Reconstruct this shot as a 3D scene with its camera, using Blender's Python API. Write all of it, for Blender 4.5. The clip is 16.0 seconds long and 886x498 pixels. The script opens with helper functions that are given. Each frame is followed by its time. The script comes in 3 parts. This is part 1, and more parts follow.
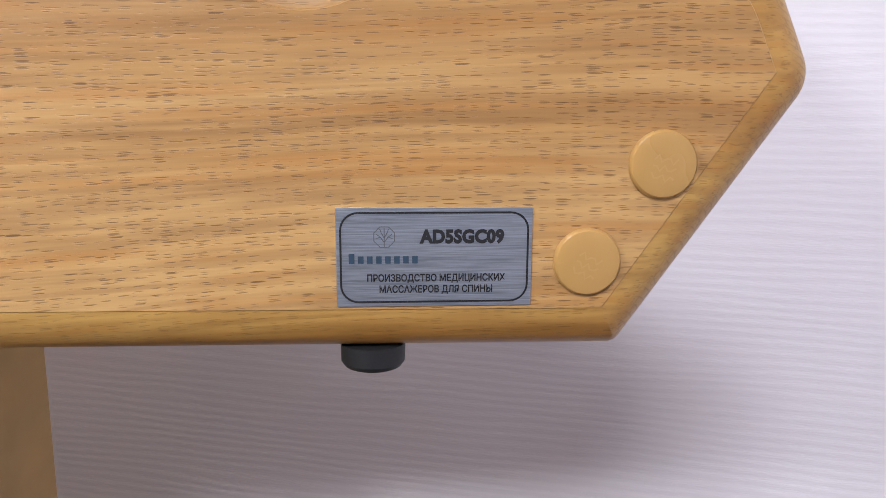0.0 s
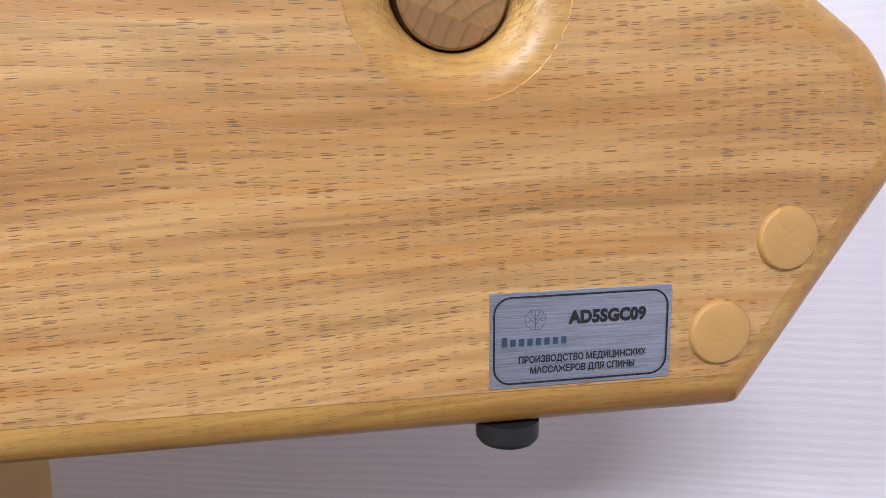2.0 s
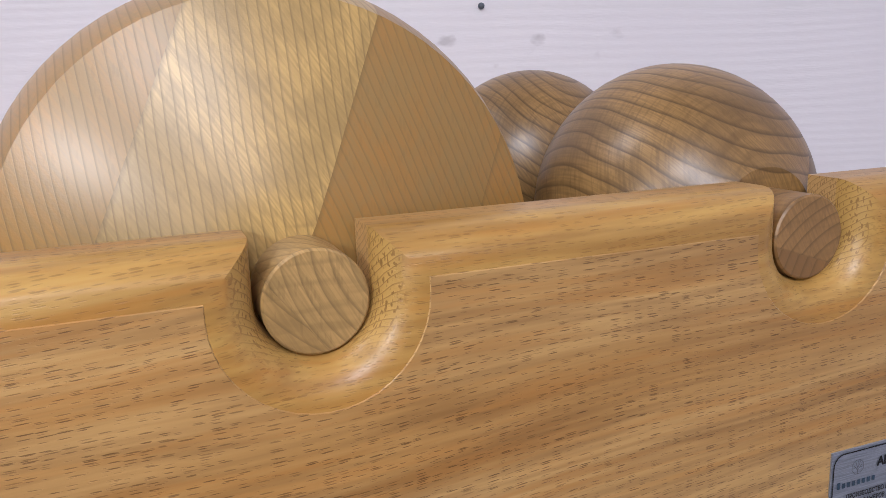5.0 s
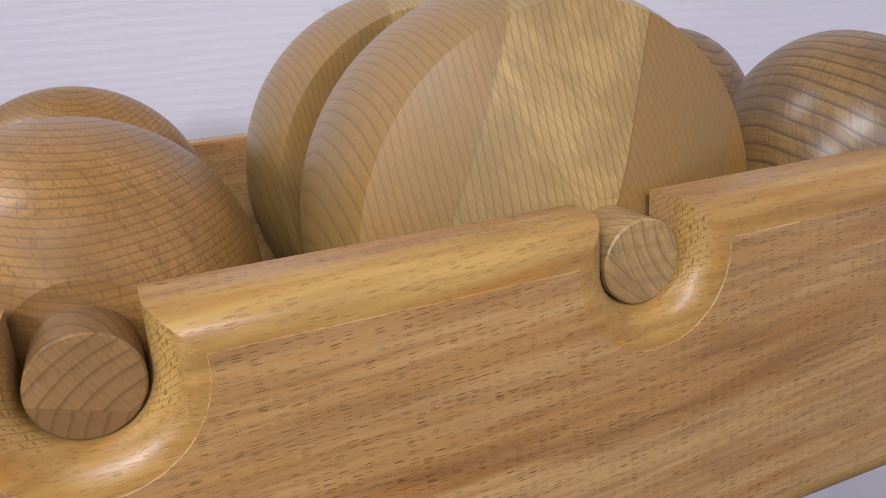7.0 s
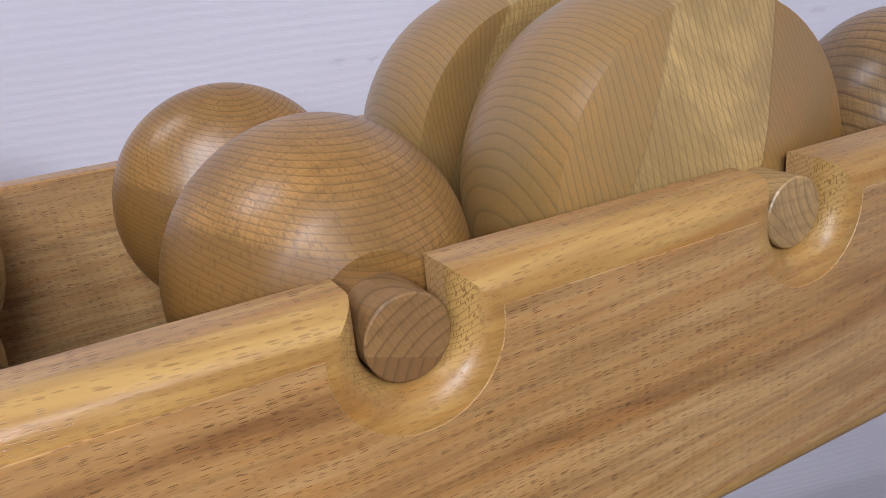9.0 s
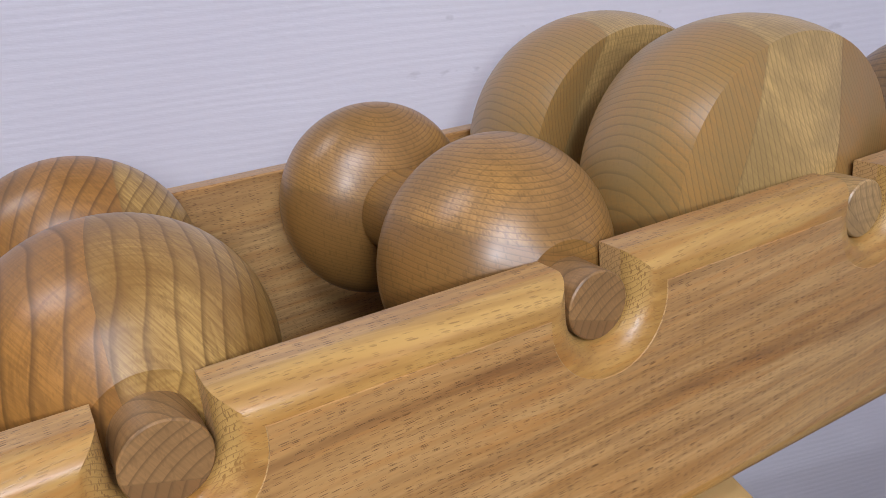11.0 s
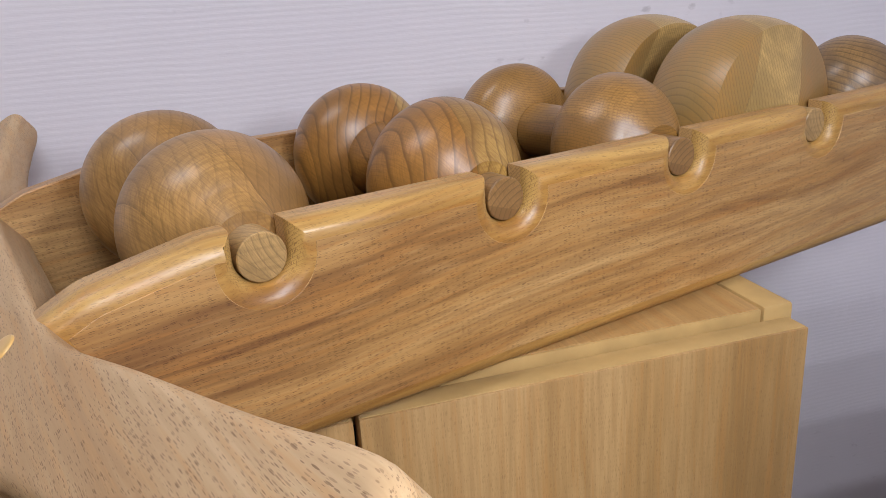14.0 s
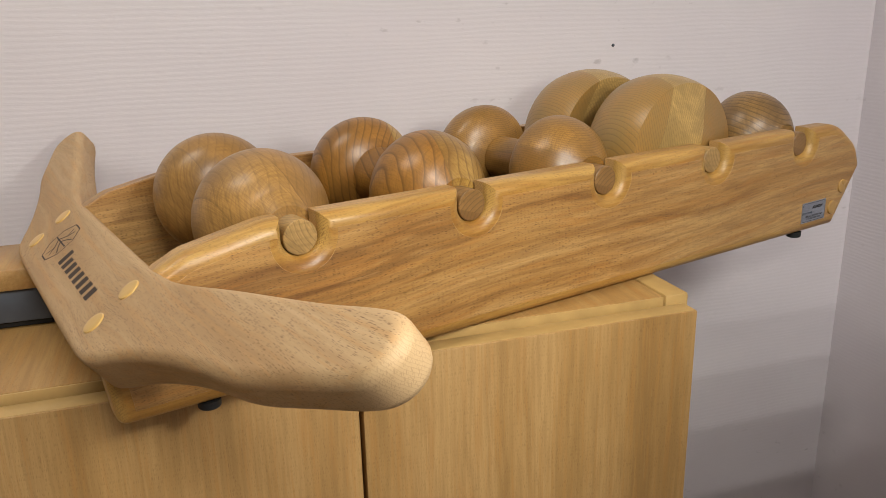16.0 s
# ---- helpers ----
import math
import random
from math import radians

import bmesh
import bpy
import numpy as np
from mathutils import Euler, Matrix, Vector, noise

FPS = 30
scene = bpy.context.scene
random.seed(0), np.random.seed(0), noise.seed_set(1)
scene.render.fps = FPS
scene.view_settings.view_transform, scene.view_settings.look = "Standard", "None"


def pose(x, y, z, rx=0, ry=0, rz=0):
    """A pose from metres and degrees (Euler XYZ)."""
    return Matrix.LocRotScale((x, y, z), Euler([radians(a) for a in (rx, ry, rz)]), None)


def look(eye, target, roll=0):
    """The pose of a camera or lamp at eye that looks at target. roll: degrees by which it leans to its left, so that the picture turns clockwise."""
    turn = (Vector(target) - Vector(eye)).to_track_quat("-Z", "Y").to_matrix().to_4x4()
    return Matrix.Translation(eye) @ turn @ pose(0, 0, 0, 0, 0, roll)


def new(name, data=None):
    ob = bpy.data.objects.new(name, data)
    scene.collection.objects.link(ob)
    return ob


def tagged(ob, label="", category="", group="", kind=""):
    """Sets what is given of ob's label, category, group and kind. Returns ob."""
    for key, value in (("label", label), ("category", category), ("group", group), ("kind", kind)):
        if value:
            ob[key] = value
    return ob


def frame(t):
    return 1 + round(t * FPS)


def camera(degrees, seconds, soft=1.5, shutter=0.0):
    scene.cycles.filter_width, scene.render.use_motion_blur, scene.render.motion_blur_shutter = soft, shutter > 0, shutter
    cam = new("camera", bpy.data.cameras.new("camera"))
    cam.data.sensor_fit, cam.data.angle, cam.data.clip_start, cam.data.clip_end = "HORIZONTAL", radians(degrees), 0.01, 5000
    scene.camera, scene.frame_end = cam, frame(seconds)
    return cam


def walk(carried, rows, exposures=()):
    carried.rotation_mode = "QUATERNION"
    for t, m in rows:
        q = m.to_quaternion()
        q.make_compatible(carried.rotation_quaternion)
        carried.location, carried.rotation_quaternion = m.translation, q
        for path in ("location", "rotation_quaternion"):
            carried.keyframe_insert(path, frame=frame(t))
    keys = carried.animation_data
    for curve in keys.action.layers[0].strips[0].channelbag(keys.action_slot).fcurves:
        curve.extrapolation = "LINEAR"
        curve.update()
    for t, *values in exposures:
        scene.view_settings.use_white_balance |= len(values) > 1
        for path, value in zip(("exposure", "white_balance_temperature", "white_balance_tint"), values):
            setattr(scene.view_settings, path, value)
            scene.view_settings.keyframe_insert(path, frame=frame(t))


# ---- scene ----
# The massager stands in its own frame: x along its side rails, y across towards the wall, z up.
# It lies level on the cabinet.


def aim(x, y, z, yaw, pitch, roll):
    """A camera pose in the massager's frame: yaw to the left of +y, pitch up, roll to its left."""
    return pose(x, y, z, 90, 0, yaw) @ pose(0, 0, 0, pitch, 0, 0) @ pose(0, 0, 0, 0, 0, roll)


cam = camera(58.5, 16.0, soft=0.8)
PATH = [
    (0, (0.0100, -0.1541, 0.8927), (-4.14, -11.23, 0.66)),
    (0.5, (-0.0003, -0.1537, 0.8897), (-6.44, -9.34, 0.35)),
    (1, (-0.0104, -0.1499, 0.8939), (-7.25, -10.44, 0.21)),
    (1.5, (-0.0214, -0.1478, 0.9074), (-8.06, -12.54, 0.33)),
    (2, (-0.0385, -0.1475, 0.9081), (-11.19, -10.70, -0.21)),
    (2.5, (-0.0532, -0.1481, 0.9192), (-12.07, -10.96, -0.34)),
    (3, (-0.0751, -0.1452, 0.9299), (-13.63, -11.29, -0.86)),
    (3.5, (-0.0944, -0.1474, 0.9441), (-14.54, -12.11, -1.12)),
    (4, (-0.1144, -0.1482, 0.9565), (-16.67, -12.24, -1.54)),
    (4.5, (-0.1383, -0.1485, 0.9654), (-18.96, -12.01, -1.80)),
    (5, (-0.1628, -0.1450, 0.9713), (-20.67, -12.22, -2.00)),
    (7.5, (-0.2704, -0.1441, 0.9990), (-23.24, -18.79, -4.67)),
    (8, (-0.2922, -0.1393, 1.0034), (-24.84, -19.10, -5.18)),
    (8.5, (-0.3069, -0.1438, 1.0074), (-26.06, -19.60, -5.47)),
    (9, (-0.3239, -0.1423, 1.0080), (-26.68, -20.08, -5.75)),
    (11.5, (-0.4348, -0.1795, 1.0377), (-28.89, -20.41, -5.64)),
    (12, (-0.4761, -0.2031, 1.0413), (-30.04, -20.39, -5.56)),
    (12.5, (-0.5118, -0.2141, 1.0410), (-31.70, -20.11, -4.78)),
    (13, (-0.5523, -0.2344, 1.0417), (-32.09, -19.89, -4.27)),
    (13.5, (-0.5915, -0.2597, 1.0332), (-33.15, -18.68, -3.93)),
    (14, (-0.6147, -0.2975, 1.0343), (-31.91, -18.98, -3.48)),
    (14.5, (-0.6444, -0.3266, 1.0376), (-32.49, -18.14, -3.03)),
    (15, (-0.6714, -0.3551, 1.0466), (-32.74, -17.73, -2.48)),
    (15.5, (-0.6897, -0.3921, 1.0555), (-33.26, -17.38, -1.90)),
    (16, (-0.6963, -0.4198, 1.0579), (-33.74, -16.95, -1.33)),
]
EXPOSURE = [(0.0, 0.84, 6000, 10), (1.3, 0.90, 5950, 10), (2.5, 0.88, 5800, 11), (3.5, 0.62, 5650, 11), (5.0, 0.25, 5950, 11), (9.0, 0.06, 5550, 11), (13.3, 0.0, 5800, 11), (14.8, 0.0, 6300, 8), (16.0, 0.0, 7050, 5)]
walk(cam, [(t, aim(*p, *a)) for t, p, a in PATH], EXPOSURE)

# ---- world and light ----
world = bpy.data.worlds.new("room_light")
scene.world = world
world.use_nodes = True
world.node_tree.nodes["Background"].inputs[0].default_value = (0.72, 0.75, 0.9, 1)
world.node_tree.nodes["Background"].inputs[1].default_value = 0.006


def lamp(name, m, size, size_y, watts, colour):
    data = bpy.data.lights.new(name, "AREA")
    data.shape, data.size, data.size_y, data.energy, data.color = "RECTANGLE", size, size_y, watts, colour
    ob = new(name, data)
    ob.matrix_world = m
    return ob


lamp("handheld_lamp", look((-0.46, -0.37, 1.09), (-0.28, 0.06, 0.90)), 0.05, 0.04, 1.0, (1.0, 0.98, 0.96))
# Ceiling tubes run parallel to the wall: one near it, two pairs deeper in the room.
ROOM_TURN = pose(-0.2105, -0.0405, 0, 0, 0, -16.0)
for lx, ly, watts in ((-1.0, -0.25, 9.0), (0.05, -1.81, 13.0), (0.05, -2.04, 13.0), (0.05, -2.27, 13.0), (0.05, -2.55, 13.0)):
    lamp("ceiling_tube_light", ROOM_TURN @ pose(lx, ly, 2.46), 0.9, 0.04, watts, (0.96, 0.95, 0.97))


# ---- materials ----


class Nodes:
    """Short writing of node trees."""

    def __init__(self, name):
        self.mat = bpy.data.materials.new(name)
        self.mat.use_nodes = True
        self.tree = self.mat.node_tree
        self.bsdf = self.tree.nodes["Principled BSDF"]

    def add(self, kind, **inputs):
        node = self.tree.nodes.new(kind)
        for key, value in inputs.items():
            self.put(node.inputs[key.replace("_", " ")], value)
        return node

    def put(self, socket, value):
        if isinstance(value, bpy.types.NodeSocket):
            self.tree.links.new(value, socket)
        else:
            socket.default_value = value

    def coords(self):
        return self.add("ShaderNodeTexCoord").outputs["Object"]

    def mapped(self, vector, scale=(1, 1, 1), turn=(0, 0, 0), shift=(0, 0, 0)):
        node = self.add("ShaderNodeMapping", Vector=vector)
        node.inputs["Scale"].default_value, node.inputs["Rotation"].default_value, node.inputs["Location"].default_value = scale, [radians(a) for a in turn], shift
        return node.outputs[0]

    def noise(self, vector, scale=1.0, detail=3.0, rough=0.5, warp=0.0):
        return self.add("ShaderNodeTexNoise", Vector=vector, Scale=scale, Detail=detail, Roughness=rough, Distortion=warp).outputs[0]

    def ramp(self, fac, *stops):
        node = self.add("ShaderNodeValToRGB", Fac=fac)
        e = node.color_ramp.elements
        while len(e) < len(stops):
            e.new(0.5)
        for slot, (at, c) in zip(e, stops):
            slot.position, slot.color = at, (c, c, c, 1) if isinstance(c, (int, float)) else (*c, 1)
        return node.outputs[0]

    def mix(self, fac, a, b, kind="MIX"):
        node = self.tree.nodes.new("ShaderNodeMix")
        node.data_type, node.blend_type = "RGBA", kind
        self.put(node.inputs[0], fac), self.put(node.inputs[6], a if not isinstance(a, tuple) else (*a, 1)), self.put(node.inputs[7], b if not isinstance(b, tuple) else (*b, 1))
        return node.outputs[2]

    def math(self, kind, a, b=0.0, c=0.0):
        node = self.tree.nodes.new("ShaderNodeMath")
        node.operation = kind
        for slot, v in zip(node.inputs, (a, b, c)):
            self.put(slot, v)
        return node.outputs[0]

    def vmath(self, kind, a, b):
        node = self.tree.nodes.new("ShaderNodeVectorMath")
        node.operation = kind
        self.put(node.inputs[0], a), self.put(node.inputs[1], b)
        return node.outputs["Value" if kind in ("DOT_PRODUCT", "LENGTH") else "Vector"]

    def done(self, colour, rough, bump=None, strength=0.2, metal=0.0, distance=0.0005, coat=0.0, polish=0.32):
        self.put(self.bsdf.inputs["Base Color"], colour if not isinstance(colour, tuple) else (*colour, 1))
        self.put(self.bsdf.inputs["Roughness"], rough)
        self.bsdf.inputs["Metallic"].default_value = metal
        self.bsdf.inputs["Coat Weight"].default_value = coat
        self.bsdf.inputs["Coat Roughness"].default_value = polish
        if bump is not None:
            node = self.add("ShaderNodeBump", Height=bump, Strength=strength)
            node.inputs["Distance"].default_value = distance
            self.tree.links.new(node.outputs[0], self.bsdf.inputs["Normal"])
        return self.mat


def beech(name, light, mid, dark, band=1.0, fleck=0.55, rough=0.42, turn=(0, 0, 0), shift=(0, 0, 0), coat=0.0, bands=0.8, drift=0.03, end=None, endline=0.42):
    """Lacquered beech: wavy colour bands along the grain (x after the turn) and short dark rays; end: the axis on which end grain shows."""
    n = Nodes(name)
    raw = n.coords()
    p = n.mapped(raw, turn=turn, shift=shift)
    sway = n.noise(n.mapped(p, (3.2, 9, 9)), 1.0, 2.0)
    bent = n.vmath("ADD", p, n.vmath("MULTIPLY", n.add("ShaderNodeCombineXYZ", Z=sway, Y=sway).outputs[0], (0, drift, drift)))
    broad = n.noise(n.mapped(bent, (1.7 * band, 31 * band, 31 * band)), 1.0, 4.0, 0.6)
    fine = n.noise(n.mapped(bent, (16, 430, 430)), 1.0, 2.0, 0.6)
    streak = n.noise(n.mapped(bent, (9, 130, 130)), 1.0, 3.0, 0.65)
    silk = n.noise(n.mapped(p, (60, 1900, 1900)), 1.0, 1.0)
    base = n.ramp(broad, (0.35, dark), (0.45, mid), (0.58, light))
    base = n.mix(1.0 - bands, base, mid)
    base = n.mix(n.ramp(streak, (0.36, 0.36), (0.52, 0.0)), base, dark)
    base = n.mix(n.ramp(fine, (0.36, 0.34), (0.56, 0.0)), base, dark)
    base = n.mix(n.ramp(fine, (0.56, 0.0), (0.75, 0.35)), base, light)
    glow = n.noise(n.mapped(bent, (9, 260, 260), shift=(3, 1, 2)), 1.0, 3.0, 0.65)
    base = n.mix(n.ramp(glow, (0.50, 0.0), (0.66, 0.55)), base, (mid[0] * 1.02, mid[1] * 0.86, mid[2] * 0.66))
    cell = n.add("ShaderNodeTexVoronoi", Vector=n.mapped(bent, (310, 2000, 3400)), Scale=1.0)
    pick = n.add("ShaderNodeSeparateColor", Color=cell.outputs["Color"])
    patch = n.noise(n.mapped(p, (14, 90, 90)), 1.0, 1.0)
    reach = n.math("ADD", n.math("MULTIPLY", pick.outputs[0], 0.70), n.math("MULTIPLY", patch, 0.16))
    marks = n.ramp(n.math("SUBTRACT", n.math("SUBTRACT", reach, 0.18), cell.outputs["Distance"]), (0.0, 0.0), (0.16, 1.0))
    deep = n.math("MULTIPLY", marks, n.math("ADD", 0.45, n.math("MULTIPLY", pick.outputs[1], 0.55)))
    colour = n.mix(n.math("MULTIPLY", deep, fleck), base, tuple(c * k for c, k in zip(dark, (0.40, 0.34, 0.30))))
    if end is not None:
        ring = n.math("FRACT", n.math("ADD", n.math("MULTIPLY", n.vmath("DOT_PRODUCT", p, (40.0, 420.0, 560.0)), 1.0), n.math("MULTIPLY", n.noise(p, 60.0, 2.0), 3.0)))
        year = n.ramp(ring, (0.0, 0.0), (0.75, 0.1), (0.94, 1.0), (1.0, 0.1))
        ray = n.ramp(n.noise(n.mapped(p, (300, 2600, 800), turn=(35, 0, 0)), 1.0, 0.0), (0.6, 0.0), (0.68, 1.0))
        ends = n.mix(n.math("MULTIPLY", n.math("MAXIMUM", year, ray), endline), tuple(c * 0.95 for c in light), tuple(c * 0.7 for c in dark))
        facing = n.math("ABSOLUTE", n.vmath("DOT_PRODUCT", n.add("ShaderNodeTexCoord").outputs["Normal"], end))
        colour = n.mix(n.ramp(facing, (0.38, 0.0), (0.72, 1.0)), colour, ends)
    height = n.math("ADD", n.math("MULTIPLY", silk, 0.4), n.math("MULTIPLY", n.math("SUBTRACT", 1.0, marks), 0.8))
    gloss = n.math("ADD", rough - 0.06, n.math("MULTIPLY", fine, 0.14))
    return n.done(colour, gloss, height, 0.25, distance=0.0002, coat=coat)


def laminated(name, tones, axis, width, shift=0.0, first=-1, ring=260.0, rough=0.37, turn=(20, 30, 0), line=0.45, seed=0.0, across=(1, 0.1, 0.2), far=0.085, ticks=0.2):
    """Turned blocks glued from boards: each board with its own tone (from the first board on) and year rings."""
    n = Nodes(name)
    p = n.coords()
    at = n.math("ADD", n.math("DIVIDE", n.vmath("DOT_PRODUCT", p, Vector(axis).normalized()), width), shift)
    board = n.math("FLOOR", at)
    pick = n.add("ShaderNodeTexWhiteNoise", Vector=n.add("ShaderNodeCombineXYZ", X=board, Y=seed).outputs[0])
    q = n.vmath("ADD", n.mapped(p, turn=turn), n.vmath("MULTIPLY", pick.outputs[1], (0.2, 0.2, 0.2)))
    warp = n.noise(p, 16.0, 2.0)
    lean = n.vmath("MULTIPLY", n.vmath("SUBTRACT", pick.outputs[1], (0.5, 0.5, 0.5)), (far * 0.45, far * 0.15, far * 0.45))
    pith = n.vmath("ADD", lean, Vector(across).normalized() * far)
    side = n.vmath("LENGTH", n.vmath("MULTIPLY", n.vmath("SUBTRACT", p, pith), (1.0, 0.35, 1.0)), (0, 0, 0))
    rings = n.math("ADD", n.math("MULTIPLY", side, ring), n.math("MULTIPLY", warp, 2.6))
    year = n.math("FRACT", rings)
    mark = n.ramp(year, (0.0, 0.0), (0.70, 0.15), (0.93, 1.0), (1.0, 0.0))
    tone = n.ramp(n.math("DIVIDE", n.math("SUBTRACT", board, float(first)), 2.0), (0.0, tones[0]), (0.5, tones[1]), (1.0, tones[2]))
    tone = n.mix(n.ramp(n.noise(q, 30.0, 3.0), (0.38, 0.0), (0.68, 0.75)), tone, tuple(c * 0.5 for c in tones[1]))
    tick = n.add("ShaderNodeTexVoronoi", Vector=n.mapped(p, (1250, 800, 260)), Scale=1.0)
    rays = n.ramp(n.math("SUBTRACT", n.math("MULTIPLY", n.add("ShaderNodeSeparateColor", Color=tick.outputs["Color"]).outputs[0], 0.72), n.math("ADD", tick.outputs["Distance"], 0.12)), (0.0, 0.0), (0.15, 1.0))
    hair = n.noise(n.mapped(q, (1900, 90, 90), turn=(0, 0, 40)), 1.0, 2.0)
    comb = n.noise(n.mapped(q, (70, 1500, 70), turn=(0, 25, 0)), 1.0, 1.0)
    tone = n.mix(n.ramp(hair, (0.35, 0.5), (0.6, 0.0)), tone, tuple(c * 0.5 for c in tones[1]))
    tone = n.mix(n.ramp(comb, (0.34, 0.42), (0.54, 0.0)), tone, tuple(c * 0.5 for c in tones[1]))
    colour = n.mix(n.math("MULTIPLY", mark, n.ramp(n.math("DIVIDE", n.math("SUBTRACT", board, float(first)), 2.0), (0.0, line), (0.5, line), (1.0, line * 0.8))), tone, tuple(c * 0.32 for c in tones[1]))
    colour = n.mix(n.math("MULTIPLY", rays, ticks), colour, tuple(c * 0.3 for c in tones[1]))
    colour = n.mix(n.ramp(n.math("FRACT", at), (0.0, 0.45), (0.03, 0.0)), colour, tuple(c * 0.25 for c in tones[1]))
    return n.done(colour, n.math("ADD", rough, n.math("MULTIPLY", mark, 0.06)), n.math("SUBTRACT", n.noise(p, 1800.0, 1.0), n.math("MULTIPLY", mark, 0.6)), 0.12, distance=0.0002, coat=0.26, polish=0.27)


def plain(name, colour, rough, metal=0.0, grain=900.0, vary=0.12, strength=0.1):
    n = Nodes(name)
    p = n.coords()
    speck, cloud = n.noise(p, grain, 2.0), n.noise(p, grain / 14, 3.0)
    tone = n.mix(n.ramp(cloud, (0.3, 0.0), (0.7, 1.0)), tuple(c * (1 - vary) for c in colour), tuple(min(1, c * (1 + vary)) for c in colour))
    return n.done(tone, n.math("ADD", rough, n.math("MULTIPLY", n.math("SUBTRACT", cloud, 0.5), 0.12)), speck, strength, metal, 0.0003)


RAIL_WOOD = beech("rail_beech", (0.59, 0.358, 0.138), (0.465, 0.250, 0.078), (0.200, 0.086, 0.026), fleck=0.74, rough=0.40, turn=(0, 3, 0), coat=0.16, bands=0.92, end=(1, 0, 0), endline=0.6)
EDGE_LACQUER = beech("rail_edge_beech", (0.56, 0.335, 0.095), (0.45, 0.232, 0.052), (0.24, 0.100, 0.022), fleck=0.42, rough=0.36, turn=(0, 3, 0), coat=0.12, bands=0.85, end=(1, 0, 0), endline=0.66)
HANDLE_WOOD = beech("handle_beech", (0.60, 0.415, 0.225), (0.54, 0.355, 0.178), (0.42, 0.250, 0.110), band=0.8, fleck=0.75, rough=0.58, turn=(0, 0, 90), bands=0.75, end=(0, 1, 0))
CABINET_WOOD = beech("beech_laminate", (0.52, 0.325, 0.135), (0.44, 0.262, 0.098), (0.32, 0.180, 0.062), band=0.8, fleck=0.35, rough=0.38, turn=(0, 90, 0), bands=0.8, drift=0.01)
TOP_WOOD = beech("beech_laminate_top", (0.52, 0.32, 0.122), (0.44, 0.255, 0.088), (0.33, 0.18, 0.060), band=0.8, fleck=0.3, rough=0.36, turn=(0, 0, 90), bands=0.8, drift=0.01)
EDGE_WOOD = plain("edge_band", (0.52, 0.34, 0.130), 0.4, grain=500.0)
BALL_LIGHT = laminated("turned_light_wood", ((0.42, 0.218, 0.054), (0.60, 0.385, 0.130), (0.40, 0.188, 0.038)), (0.90, 0.0, -0.42), 0.040, 0.0425, -2, ring=460.0, across=(1, 0.1, 0.25), far=0.45, line=0.68, ticks=0.14)
BALL_RED = laminated("turned_red_wood", ((0.40, 0.178, 0.034), (0.41, 0.184, 0.035), (0.54, 0.33, 0.088)), (0.97, -0.2, 0.1), 0.060, -0.22, -2, ring=190.0, line=0.85, seed=3.0, across=(1, 0.2, 0.1), far=0.06)
BALL_TAN = laminated("turned_tan_wood", ((0.29, 0.134, 0.030), (0.46, 0.232, 0.054), (0.46, 0.232, 0.054)), (0.40, 0.1, 1), 0.075, -0.04, -1, ring=600.0, seed=1.0, across=(0.15, 0.3, 1), line=0.75, ticks=0.4)
BALL_PINK = laminated("turned_pale_wood", ((0.47, 0.255, 0.074), (0.43, 0.224, 0.064), (0.35, 0.180, 0.048)), (0.95, 0.25, 0.2), 0.040, 0.15, -1, ring=190.0, line=0.34, seed=2.0, across=(1, 0.3, 0.1), far=0.10)
BALL_DARK = laminated("turned_brown_wood", ((0.37, 0.21, 0.070), (0.27, 0.145, 0.046), (0.40, 0.235, 0.08)), (0.6, 0.1, -0.7), 0.05, 0.1, -1, ring=230.0, line=0.85, seed=5.0, across=(0.15, 0.2, 1), far=0.07)
AXLE_PALE = laminated("pale_dowel", ((0.52, 0.31, 0.110), (0.56, 0.345, 0.130), (0.46, 0.26, 0.085)), (0.8, 0.0, 0.6), 0.016, 0.3, -1, ring=520.0, line=0.6, seed=7.0, across=(1, 0, 0.8), far=0.03)
AXLE_BROWN = laminated("brown_dowel", ((0.27, 0.13, 0.042), (0.42, 0.225, 0.078), (0.30, 0.15, 0.048)), (0.3, 0.0, 0.9), 0.016, 0.3, -1, ring=480.0, line=0.75, seed=8.0, across=(1, 0, -0.9), far=0.03)
CAP = plain("tan_plastic", (0.49, 0.285, 0.092), 0.28, grain=300.0, vary=0.04, strength=0.03)
PALE_CAP = plain("worn_tan_plastic", (0.515, 0.310, 0.110), 0.32, grain=300.0, vary=0.04, strength=0.03)
# Cap plastic with the light on the sloping handle put into its colour.
LIT_CAP = plain("lit_tan_plastic", (0.68, 0.43, 0.135), 0.3, grain=300.0, vary=0.04, strength=0.03)
RUBBER = plain("black_rubber", (0.014, 0.015, 0.017), 0.55)
DARK = plain("dark_gap", (0.012, 0.011, 0.010), 0.8)
INK = plain("black_print", (0.012, 0.012, 0.016), 0.6, grain=3000.0)
BURN = plain("burnt_print", (0.055, 0.035, 0.022), 0.7, grain=3000.0)
PALE_INK = plain("pale_print", (0.14, 0.15, 0.18), 0.5, grain=3000.0)
TEAL_INK = plain("teal_print", (0.03, 0.06, 0.10), 0.5, grain=3000.0)
MAT = plain("black_mat", (0.010, 0.010, 0.010), 0.8, grain=1500.0)
SLATE = plain("slate_plastic", (0.085, 0.10, 0.125), 0.45)
FLOOR = plain("grey_linoleum", (0.13, 0.105, 0.09), 0.5, grain=60.0)
ROOM = plain("beige_room_paint", (0.22, 0.19, 0.165), 0.8, grain=80.0)
CEILING = plain("white_ceiling_paint", (0.6, 0.6, 0.6), 0.8, grain=120.0)


